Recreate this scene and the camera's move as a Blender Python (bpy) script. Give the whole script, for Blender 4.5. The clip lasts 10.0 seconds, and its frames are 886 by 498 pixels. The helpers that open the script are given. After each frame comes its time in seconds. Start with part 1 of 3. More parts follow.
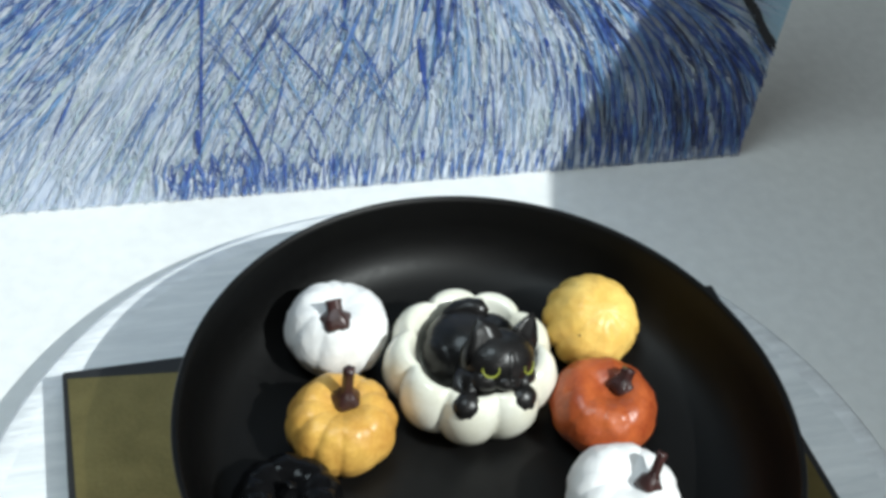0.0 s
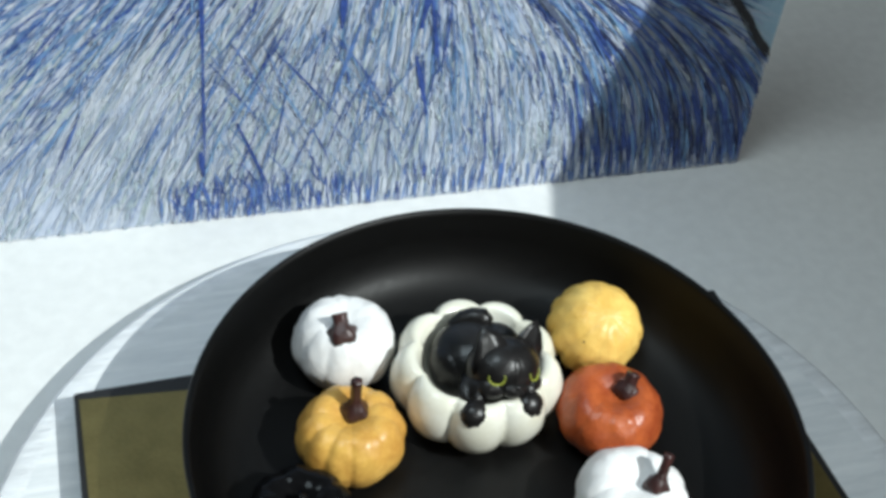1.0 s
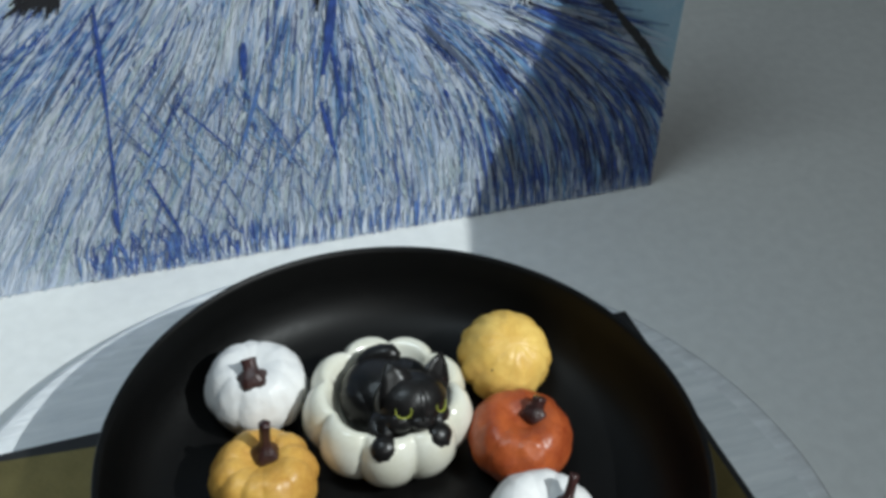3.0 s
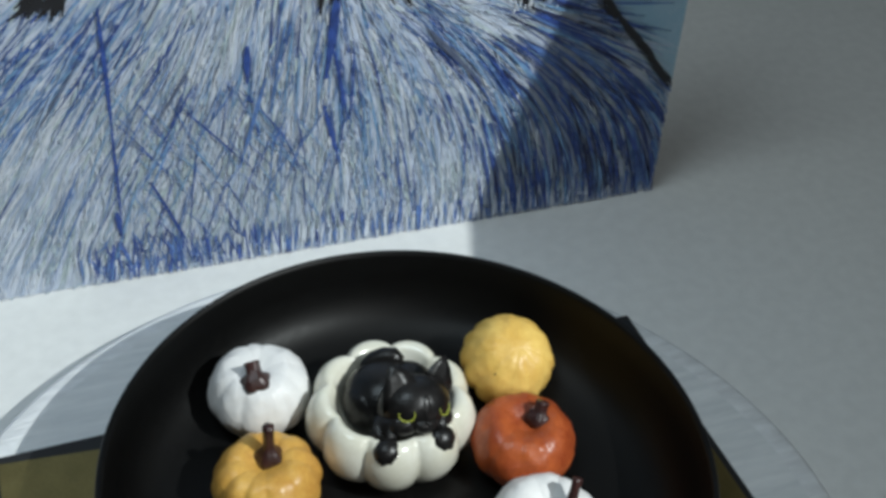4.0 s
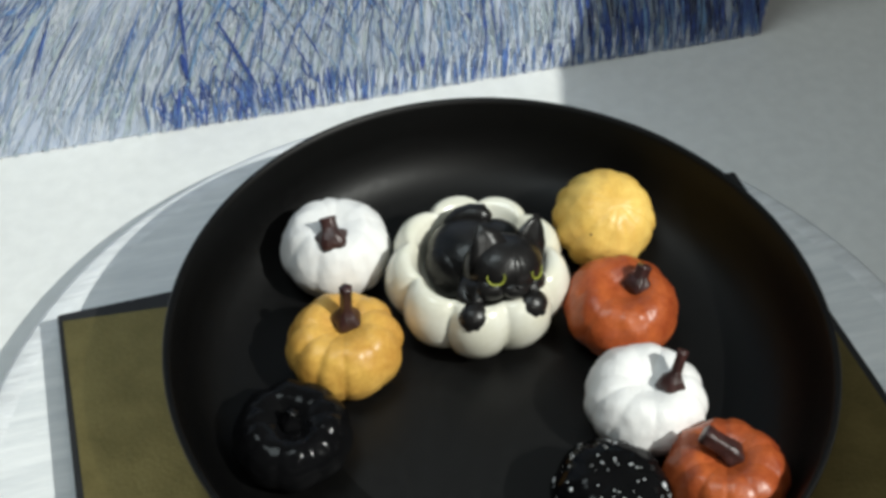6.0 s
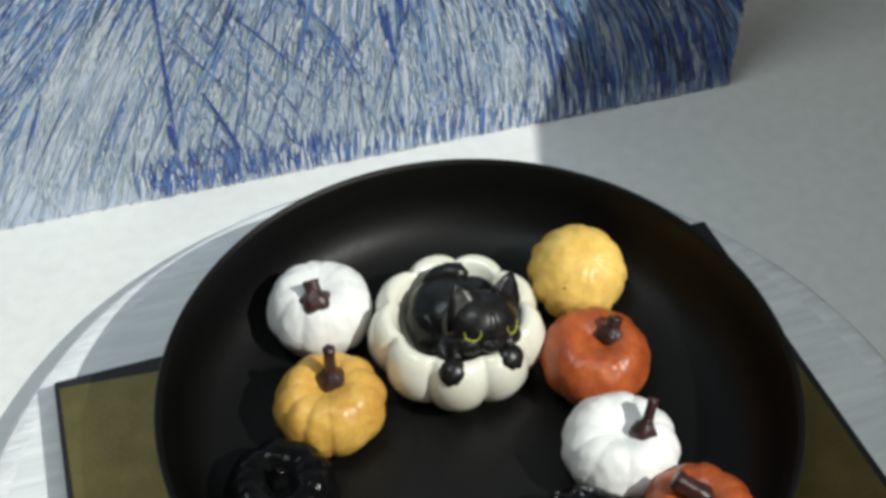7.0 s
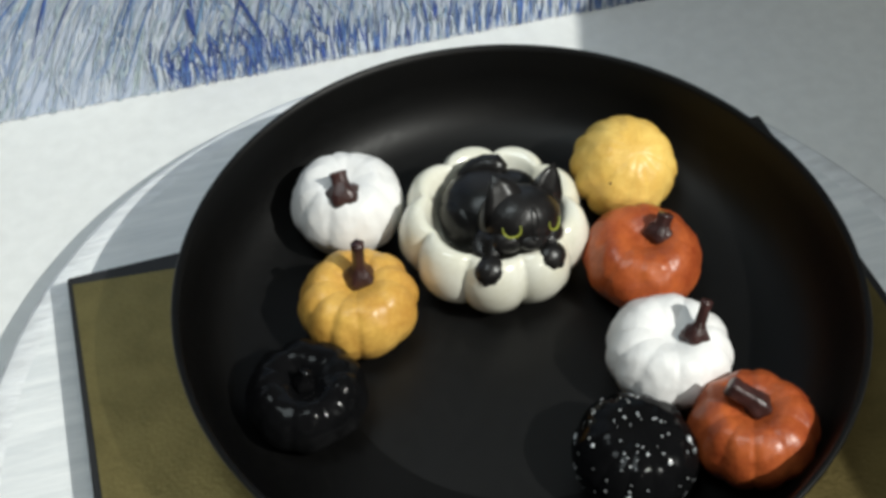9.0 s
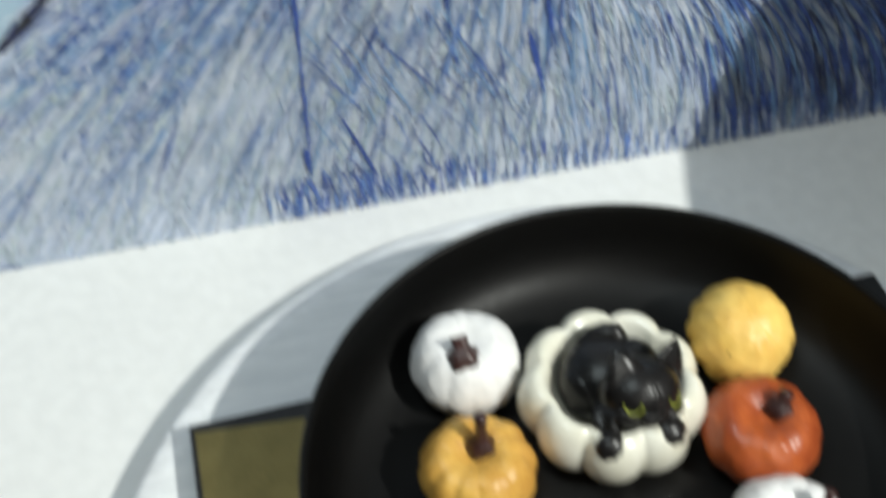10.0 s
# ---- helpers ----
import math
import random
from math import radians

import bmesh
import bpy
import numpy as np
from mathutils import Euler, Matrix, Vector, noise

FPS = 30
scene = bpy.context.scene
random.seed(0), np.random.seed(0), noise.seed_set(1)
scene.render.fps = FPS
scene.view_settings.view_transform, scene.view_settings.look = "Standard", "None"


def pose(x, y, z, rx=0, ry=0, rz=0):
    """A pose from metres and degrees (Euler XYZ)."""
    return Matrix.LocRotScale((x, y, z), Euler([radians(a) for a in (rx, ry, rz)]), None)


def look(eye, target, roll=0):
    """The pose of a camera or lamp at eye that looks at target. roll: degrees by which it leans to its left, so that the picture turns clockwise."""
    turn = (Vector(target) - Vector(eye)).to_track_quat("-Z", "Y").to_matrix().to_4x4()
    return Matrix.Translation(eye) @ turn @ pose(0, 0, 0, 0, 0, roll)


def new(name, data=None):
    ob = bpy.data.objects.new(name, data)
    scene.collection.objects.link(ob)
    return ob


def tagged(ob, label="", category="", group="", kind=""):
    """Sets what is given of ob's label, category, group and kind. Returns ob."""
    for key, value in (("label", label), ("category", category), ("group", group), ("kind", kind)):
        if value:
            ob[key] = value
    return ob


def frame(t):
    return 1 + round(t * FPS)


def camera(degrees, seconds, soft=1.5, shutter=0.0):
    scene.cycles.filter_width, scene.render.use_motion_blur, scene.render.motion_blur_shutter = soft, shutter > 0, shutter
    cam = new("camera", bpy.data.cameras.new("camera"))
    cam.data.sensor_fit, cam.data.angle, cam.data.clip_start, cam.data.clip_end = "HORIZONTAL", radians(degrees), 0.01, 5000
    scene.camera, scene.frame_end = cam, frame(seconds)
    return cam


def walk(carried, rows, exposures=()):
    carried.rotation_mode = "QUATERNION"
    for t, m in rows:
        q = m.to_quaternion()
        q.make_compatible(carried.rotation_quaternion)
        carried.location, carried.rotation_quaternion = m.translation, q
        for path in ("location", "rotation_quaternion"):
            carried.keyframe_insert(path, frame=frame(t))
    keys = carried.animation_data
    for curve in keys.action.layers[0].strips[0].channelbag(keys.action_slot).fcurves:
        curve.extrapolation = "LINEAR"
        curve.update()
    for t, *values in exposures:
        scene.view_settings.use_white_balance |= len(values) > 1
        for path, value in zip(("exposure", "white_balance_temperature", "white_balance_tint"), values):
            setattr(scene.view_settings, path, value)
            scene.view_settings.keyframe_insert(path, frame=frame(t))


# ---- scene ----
cam = camera(43.0, 10.0, soft=3.5, shutter=0.6)
PATH = [
    (0, (-0.115, 0.164, 0.392), (0.386, 1.518, -0.992), 8.8),
    (0.5, (-0.119, 0.161, 0.39), (0.402, 1.518, -0.982), 9.0),
    (1, (-0.116, 0.157, 0.393), (0.38, 1.54, -0.964), 6.7),
    (1.5, (-0.111, 0.152, 0.397), (0.364, 1.56, -0.942), 4.8),
    (2, (-0.1, 0.143, 0.402), (0.39, 1.578, -0.902), 3.2),
    (2.5, (-0.091, 0.141, 0.4), (0.442, 1.559, -0.905), 3.2),
    (4, (-0.094, 0.141, 0.4), (0.465, 1.561, -0.893), 4.2),
    (4.5, (-0.106, 0.153, 0.384), (0.384, 1.518, -0.993), 4.9),
    (5, (-0.106, 0.168, 0.372), (0.303, 1.481, -1.08), 3.6),
    (5.2, (-0.102, 0.175, 0.366), (0.289, 1.452, -1.122), 3.3),
    (6.3, (-0.09, 0.167, 0.377), (0.305, 1.458, -1.098), 1.2),
    (6.5, (-0.089, 0.164, 0.381), (0.305, 1.475, -1.078), 0.6),
    (7, (-0.085, 0.161, 0.389), (0.322, 1.496, -1.043), -0.1),
    (7.5, (-0.083, 0.158, 0.394), (0.32, 1.51, -1.024), -0.7),
    (8, (-0.084, 0.159, 0.388), (0.286, 1.509, -1.041), -1.4),
    (8.5, (-0.085, 0.167, 0.372), (0.251, 1.459, -1.117), -1.6),
    (9, (-0.085, 0.176, 0.362), (0.248, 1.415, -1.172), -1.0),
    (9.5, (-0.086, 0.188, 0.367), (0.209, 1.403, -1.194), -1.9),
    (10, (-0.099, 0.211, 0.397), (0.149, 1.527, -1.088), -2.7),
]
EXPOSURES = [(0.0, 0.24, 6200, 5), (1.0, 0.16, 6200, 5), (2.0, -0.10, 6150, 5), (2.6, -0.30, 6100, 5), (4.0, -0.32, 6150, 5), (4.5, -0.25, 6350, 6), (5.0, -0.20, 6550, 6), (6.5, -0.04, 6600, 6), (9.0, -0.09, 6650, 7), (10.0, 0.03, 6600, 6)]
walk(cam, [(t, look(eye, target, roll)) for t, eye, target, roll in PATH], EXPOSURES)

# ---- world and lights ----
world = bpy.data.worlds.new("world")
scene.world = world
world.use_nodes = True
world.node_tree.nodes["Background"].inputs[0].default_value = (0.6, 0.75, 1.0, 1)
world.node_tree.nodes["Background"].inputs[1].default_value = 0.05

KEY = Vector((0.86, -0.46, 1.30))


def bulb(name, place, watts, colour, radius):
    data = bpy.data.lights.new(name, "POINT")
    data.energy, data.color, data.shadow_soft_size = watts, colour, radius
    new(name, data).location = place


bulb("key_bulb", KEY, 137, (0.96, 0.97, 0.94), 0.0018)
bulb("front_bulb", (0.12, -0.70, 0.75), 5, (1.0, 0.96, 0.9), 0.006)
# unseen soft area light, added to fill the shade from above
fill_light = bpy.data.lights.new("fill_light", "AREA")
fill_light.energy, fill_light.size, fill_light.color = 4.3, 0.4, (0.83, 0.94, 0.99)
new("fill_light", fill_light).matrix_world = look((-0.32, 0.40, 1.20), (-0.05, 0.45, 0))


# ---- materials ----
def mat(name, colour, rough=0.5, metal=0.0, vary=0.15, size=60.0, bump=0.0, bump_size=300.0, second=None, spec=0.5, coat=0.0, stretch=(1, 1, 1)):
    """A procedural surface: colour that varies at two scales, roughness that varies a little, and fine relief."""
    m = bpy.data.materials.new(name)
    m.use_nodes = True
    nt = m.node_tree
    b = nt.nodes["Principled BSDF"]
    b.inputs["Metallic"].default_value = metal
    b.inputs["Specular IOR Level"].default_value = spec
    b.inputs["Coat Weight"].default_value = coat
    b.inputs["Coat Roughness"].default_value = 0.12
    co = nt.nodes.new("ShaderNodeTexCoord")
    mp = nt.nodes.new("ShaderNodeMapping")
    mp.inputs["Scale"].default_value = stretch
    nt.links.new(co.outputs["Object"], mp.inputs["Vector"])

    def noise_node(scale, detail):
        n = nt.nodes.new("ShaderNodeTexNoise")
        n.inputs["Scale"].default_value, n.inputs["Detail"].default_value = scale, detail
        nt.links.new(mp.outputs["Vector"], n.inputs["Vector"])
        return n

    big, fine = noise_node(size, 4), noise_node(size * 9, 3)
    add = nt.nodes.new("ShaderNodeMath")
    add.operation = "MULTIPLY_ADD"
    add.inputs[1].default_value = 0.35
    nt.links.new(fine.outputs["Fac"], add.inputs[0])
    nt.links.new(big.outputs["Fac"], add.inputs[2])
    ramp = nt.nodes.new("ShaderNodeValToRGB")
    lo = tuple(c * (1 - vary) for c in colour) if second is None else second
    ramp.color_ramp.elements[0].position, ramp.color_ramp.elements[1].position = 0.5, 0.85
    ramp.color_ramp.elements[0].color, ramp.color_ramp.elements[1].color = (*lo, 1), (*colour, 1)
    nt.links.new(add.outputs[0], ramp.inputs["Fac"])
    nt.links.new(ramp.outputs["Color"], b.inputs["Base Color"])
    rr = nt.nodes.new("ShaderNodeMapRange")
    rr.inputs["To Min"].default_value, rr.inputs["To Max"].default_value = rough * 0.85, min(1, rough * 1.15)
    nt.links.new(fine.outputs["Fac"], rr.inputs["Value"])
    nt.links.new(rr.outputs["Result"], b.inputs["Roughness"])
    if bump:
        bn = noise_node(bump_size, 4)
        bp = nt.nodes.new("ShaderNodeBump")
        bp.inputs["Strength"].default_value, bp.inputs["Distance"].default_value = bump, 0.001
        nt.links.new(bn.outputs["Fac"], bp.inputs["Height"])
        nt.links.new(bp.outputs["Normal"], b.inputs["Normal"])
    return m


M_TABLE = mat("white_table", (0.80, 0.80, 0.78), 0.45, vary=0.07, size=130, bump=0.1, bump_size=900)
M_WALL = mat("dark_grey_wall", (0.06, 0.06, 0.062), 0.8, vary=0.05, size=5, bump=0.15, bump_size=200)
M_FLOOR = mat("brown_floor", (0.25, 0.17, 0.1), 0.5, vary=0.3, size=8)
M_DISC = mat("whitewashed_disc", (0.84, 0.85, 0.85), 0.40, second=(0.69, 0.71, 0.72), size=60, bump=0.3, bump_size=150, stretch=(0.35, 4.0, 1))
M_DISC_EDGE = mat("white_lit_disc_edge", (0.90, 0.91, 0.92), 0.34, vary=0.20, size=110, bump=1.0, bump_size=220, stretch=(0.4, 2.0, 1))
M_PAN = mat("black_pan", (0.0016, 0.0015, 0.0015), 0.46, vary=0.3, size=40, bump=0.03, bump_size=1500, spec=0.22)
M_PAN_FLOOR = mat("black_pan_cooking_surface", (0.0020, 0.0018, 0.0017), 0.42, vary=0.3, size=30, spec=0.40)
M_BLACK_BOARD = mat("black_board", (0.012, 0.012, 0.013), 0.6, vary=0.4, size=60)
M_GOLD = mat("dull_gold", (0.30, 0.235, 0.092), 0.38, metal=0.93, vary=0.25, size=70, bump=0.2, bump_size=700)
M_WHITE_P = mat("white_pumpkin_paint", (0.82, 0.81, 0.80), 0.42, vary=0.06, size=90, bump=0.25, bump_size=350)
M_YELLOW_P = mat("yellow_pumpkin_paint", (0.72, 0.43, 0.095), 0.38, second=(0.52, 0.26, 0.05), size=70, bump=0.25, bump_size=350)
M_PALE_YELLOW_P = mat("pale_yellow_pumpkin_paint", (0.86, 0.59, 0.16), 0.42, second=(0.72, 0.43, 0.09), size=75, bump=0.35, bump_size=260)
M_ORANGE_P = mat("orange_pumpkin_paint", (0.45, 0.105, 0.028), 0.36, second=(0.25, 0.042, 0.012), size=80, bump=0.35, bump_size=260)
M_BLACK_P = mat("black_pumpkin_gloss", (0.005, 0.005, 0.0055), 0.12, vary=0.3, size=90, bump=0.05, bump_size=180, spec=0.10)
M_STEM = mat("dark_brown_stem", (0.055, 0.022, 0.020), 0.32, vary=0.5, size=250, bump=0.4, bump_size=600)
M_CREAM = mat("cream_glaze", (0.78, 0.765, 0.67), 0.22, second=(0.70, 0.675, 0.55), size=60, bump=0.05, bump_size=200, coat=0.4)
M_CAT = mat("black_glaze", (0.013, 0.012, 0.012), 0.33, vary=0.5, size=150, bump=0.5, bump_size=150, spec=0.4)
M_EYE = mat("yellow_green_paint", (0.42, 0.46, 0.06), 0.4, vary=0.2, size=400)
M_SPECK = mat("white_speck", (0.78, 0.80, 0.82), 0.35, vary=0.2, size=300)
M_CANVAS = mat("pale_blue_canvas", (0.63, 0.68, 0.77), 0.7, second=(0.48, 0.56, 0.72), size=26, bump=0.3, bump_size=900)
M_SKY_PAINT = mat("sky_blue_paint", (0.30, 0.48, 0.62), 0.7, second=(0.40, 0.55, 0.66), size=30, bump=0.3, bump_size=700)
INKS = [
    mat("ink_deep_blue", (0.04, 0.09, 0.36), 0.55, vary=0.5, size=200),
    mat("ink_blue", (0.11, 0.21, 0.50), 0.55, vary=0.4, size=200),
    mat("ink_mid_blue", (0.20, 0.36, 0.60), 0.6, vary=0.3, size=200),
    mat("ink_pale", (0.52, 0.60, 0.73), 0.65, vary=0.2, size=200),
    mat("ink_white", (0.66, 0.71, 0.79), 0.65, vary=0.1, size=200),
    mat("ink_navy", (0.02, 0.028, 0.10), 0.55, vary=0.5, size=200),
    mat("ink_black", (0.012, 0.012, 0.016), 0.5, vary=0.3, size=200),
    mat("ink_green_grey", (0.45, 0.56, 0.64), 0.65, vary=0.3, size=200),
    mat("ink_slate", (0.11, 0.14, 0.23), 0.6, vary=0.3, size=200),
    mat("ink_pale_green", (0.54, 0.64, 0.66), 0.65, vary=0.2, size=200),
    mat("ink_blue_wash", (0.37, 0.48, 0.68), 0.65, vary=0.2, size=200),
]


# ---- mesh helpers ----
from mathutils.bvhtree import BVHTree


def part(name, bm, material, parent=None, label="", smooth=True):
    """Links a bmesh as one mesh object, under a thing where one is given."""
    bmesh.ops.recalc_face_normals(bm, faces=bm.faces)
    me = bpy.data.meshes.new(name)
    for f in bm.faces:
        f.smooth = smooth
    bm.to_mesh(me)
    bm.free()
    for m in material if isinstance(material, (list, tuple)) else [material]:
        me.materials.append(m)
    ob = new(name, me)
    if parent:
        ob.parent = parent
    if label:
        ob["label"] = label
    return ob


def box(bm, lo, hi, bevel=0.0, segments=2):
    r = bmesh.ops.create_cube(bm, size=1)
    size, mid = Vector(hi) - Vector(lo), (Vector(hi) + Vector(lo)) / 2
    bmesh.ops.transform(bm, matrix=Matrix.Translation(mid) @ Matrix.Diagonal((*size, 1)), verts=r["verts"])
    if bevel:
        es = list({e for v in r["verts"] for e in v.link_edges})
        bmesh.ops.bevel(bm, geom=es, offset=bevel, segments=segments, affect="EDGES", profile=0.5)
    return bm


def slab(lo, hi, bevel=0.0):
    return box(bmesh.new(), lo, hi, bevel)


def rings(bm, loops, closed=True, cap0=False, cap1=False, mi=0):
    """Skins a row of vertex loops (lists of places)."""
    vs = [[bm.verts.new(p) for p in loop] for loop in loops]
    n = len(vs[0])
    for a, b in zip(vs, vs[1:]):
        for i in range(n if closed else n - 1):
            j = (i + 1) % n
            bm.faces.new((a[i], a[j], b[j], b[i])).material_index = mi
    if cap0:
        bm.faces.new(vs[0]).material_index = mi
    if cap1:
        bm.faces.new(vs[-1]).material_index = mi
    return bm


def lathe(profile, n=96, wobble=0.0, cap0=True, cap1=True, bm=None):
    loops = []
    for r, z in profile:
        loops.append([Vector((r * math.cos(a) * (1 + wobble * noise.noise((4 * math.cos(a), 4 * math.sin(a), 7))),
                              r * math.sin(a) * (1 + wobble * noise.noise((4 * math.cos(a), 4 * math.sin(a), 7))), z))
                      for a in (2 * math.pi * i / n for i in range(n))])
    return rings(bm or bmesh.new(), loops, cap0=cap0, cap1=cap1)


def tube(bm, points, radii, n=12, ridge=0.0, ridges=5, mi=0):
    """A bent round bar through points, closed at both ends; ridge makes it fluted."""
    pts = [Vector(p) for p in points]
    loops = []
    for i, p in enumerate(pts):
        d = (pts[min(i + 1, len(pts) - 1)] - pts[max(i - 1, 0)]).normalized()
        u = d.cross(Vector((0.3, 1, 0.1))).normalized()
        v = d.cross(u)
        loops.append([p + radii[i] * (1 + ridge * math.cos(ridges * a)) * (math.cos(a) * u + math.sin(a) * v) for a in (2 * math.pi * k / n for k in range(n))])
    return rings(bm, loops, cap0=True, cap1=True, mi=mi)


def blob(bm, mid, radii, turn=(0, 0, 0), mi=0, seg=24):
    """A round lump with the given half-axes, turned by degrees."""
    r = bmesh.ops.create_uvsphere(bm, u_segments=seg, v_segments=seg // 2, radius=1)
    bmesh.ops.transform(bm, matrix=pose(*mid, *turn) @ Matrix.Diagonal((*radii, 1)), verts=r["verts"])
    for f in {f for v in r["verts"] for f in v.link_faces}:
        f.material_index = mi
    return bm


# ---- the room ----
def structure(name, bm, material, label):
    return tagged(part(name, bm, material, smooth=False), label=label, kind="structure", category=name.split("_")[0])


structure("floor", slab((-2.2, -2.4, -0.80), (2.2, 1.2, -0.75)), M_FLOOR, "plain brown floor of the room")
structure("ceiling", slab((-2.2, -2.4, 1.75), (2.2, 1.2, 1.80)), M_WALL, "plain dark grey ceiling of the room")
structure("wall_north", slab((-2.2, 1.0, -0.75), (2.2, 1.1, 1.75)), M_WALL, "plain dark grey wall behind the table")
structure("wall_south", slab((-2.2, -2.5, -0.75), (2.2, -2.4, 1.75)), M_WALL, "plain dark grey wall of the room")
structure("wall_west", slab((-2.3, -2.4, -0.75), (-2.2, 1.0, 1.75)), M_WALL, "plain dark grey wall of the room")
structure("wall_east", slab((2.2, -2.4, -0.75), (2.3, 1.0, 1.75)), M_WALL, "plain dark grey wall of the room")


def shade_panel():
    """Added unseen panel beside the table; keeps the lamp off the tabletop's far corner."""
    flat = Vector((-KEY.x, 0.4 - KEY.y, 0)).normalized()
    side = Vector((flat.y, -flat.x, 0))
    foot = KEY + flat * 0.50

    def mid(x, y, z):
        # where the line from the lamp to this place crosses the panel's upright plane
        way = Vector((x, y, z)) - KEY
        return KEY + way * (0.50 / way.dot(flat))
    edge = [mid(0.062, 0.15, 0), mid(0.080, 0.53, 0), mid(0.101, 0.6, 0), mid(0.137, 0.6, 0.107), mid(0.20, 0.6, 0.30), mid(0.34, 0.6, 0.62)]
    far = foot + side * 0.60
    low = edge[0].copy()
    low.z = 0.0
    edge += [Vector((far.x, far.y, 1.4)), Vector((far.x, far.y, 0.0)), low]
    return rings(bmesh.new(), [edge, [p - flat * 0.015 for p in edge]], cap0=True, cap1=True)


structure("wall_partition", shade_panel(), M_WALL, "plain dark grey unseen panel added on the table to block the lamp")

table = tagged(new("table"), "smooth white tabletop under the round board and painting", "table")
part("tabletop", slab((-1.0, -0.45, -0.03), (1.1, 0.98, 0.0), 0.004), M_TABLE, table, smooth=False)
for lx in (-0.94, 1.04):
    for ly in (-0.39, 0.92):
        part("leg", slab((lx - 0.03, ly - 0.03, -0.75), (lx + 0.03, ly + 0.03, -0.03), 0.004), M_TABLE, table, smooth=False)


# ---- the painting ----
painting = new("painting")
painting.matrix_world = pose(0, 0.6, 0, -1.5, 0, 0)
tagged(painting, "unframed canvas painted with fan-shaped blue and white brush strokes", "painting")
X0, X1, TOP = -0.36, 0.2165, 0.30
part("canvas", slab((X0, 0.0, 0.0), (X1, 0.018, TOP), 0.0012), [M_CANVAS], painting, smooth=False)


def ribbon(vs, fs, mis, line, width, y, mi):
    """One flat brush stroke along a line of (x, z) places, thinning towards both ends."""
    k, base = len(line), len(vs)
    for i, (x, z) in enumerate(line):
        x2, z2 = line[min(i + 1, k - 1)]
        x1, z1 = line[max(i - 1, 0)]
        dx, dz = x2 - x1, z2 - z1
        s = math.hypot(dx, dz) or 1
        w = width * (0.25 + 0.75 * math.sin(math.pi * min(0.93, 0.1 + i / (k - 1))))
        ox, oz = -dz / s * w / 2, dx / s * w / 2
        for sg in (1, -1):
            vs.append((min(max(x + sg * ox, X0 + 0.0004), X1 - 0.0004), y, min(max(z + sg * oz, 0.0006), TOP - 0.0006)))
    for i in range(k - 1):
        a = base + 2 * i
        fs.append((a, a + 1, a + 3, a + 2))
        mis.append(mi)


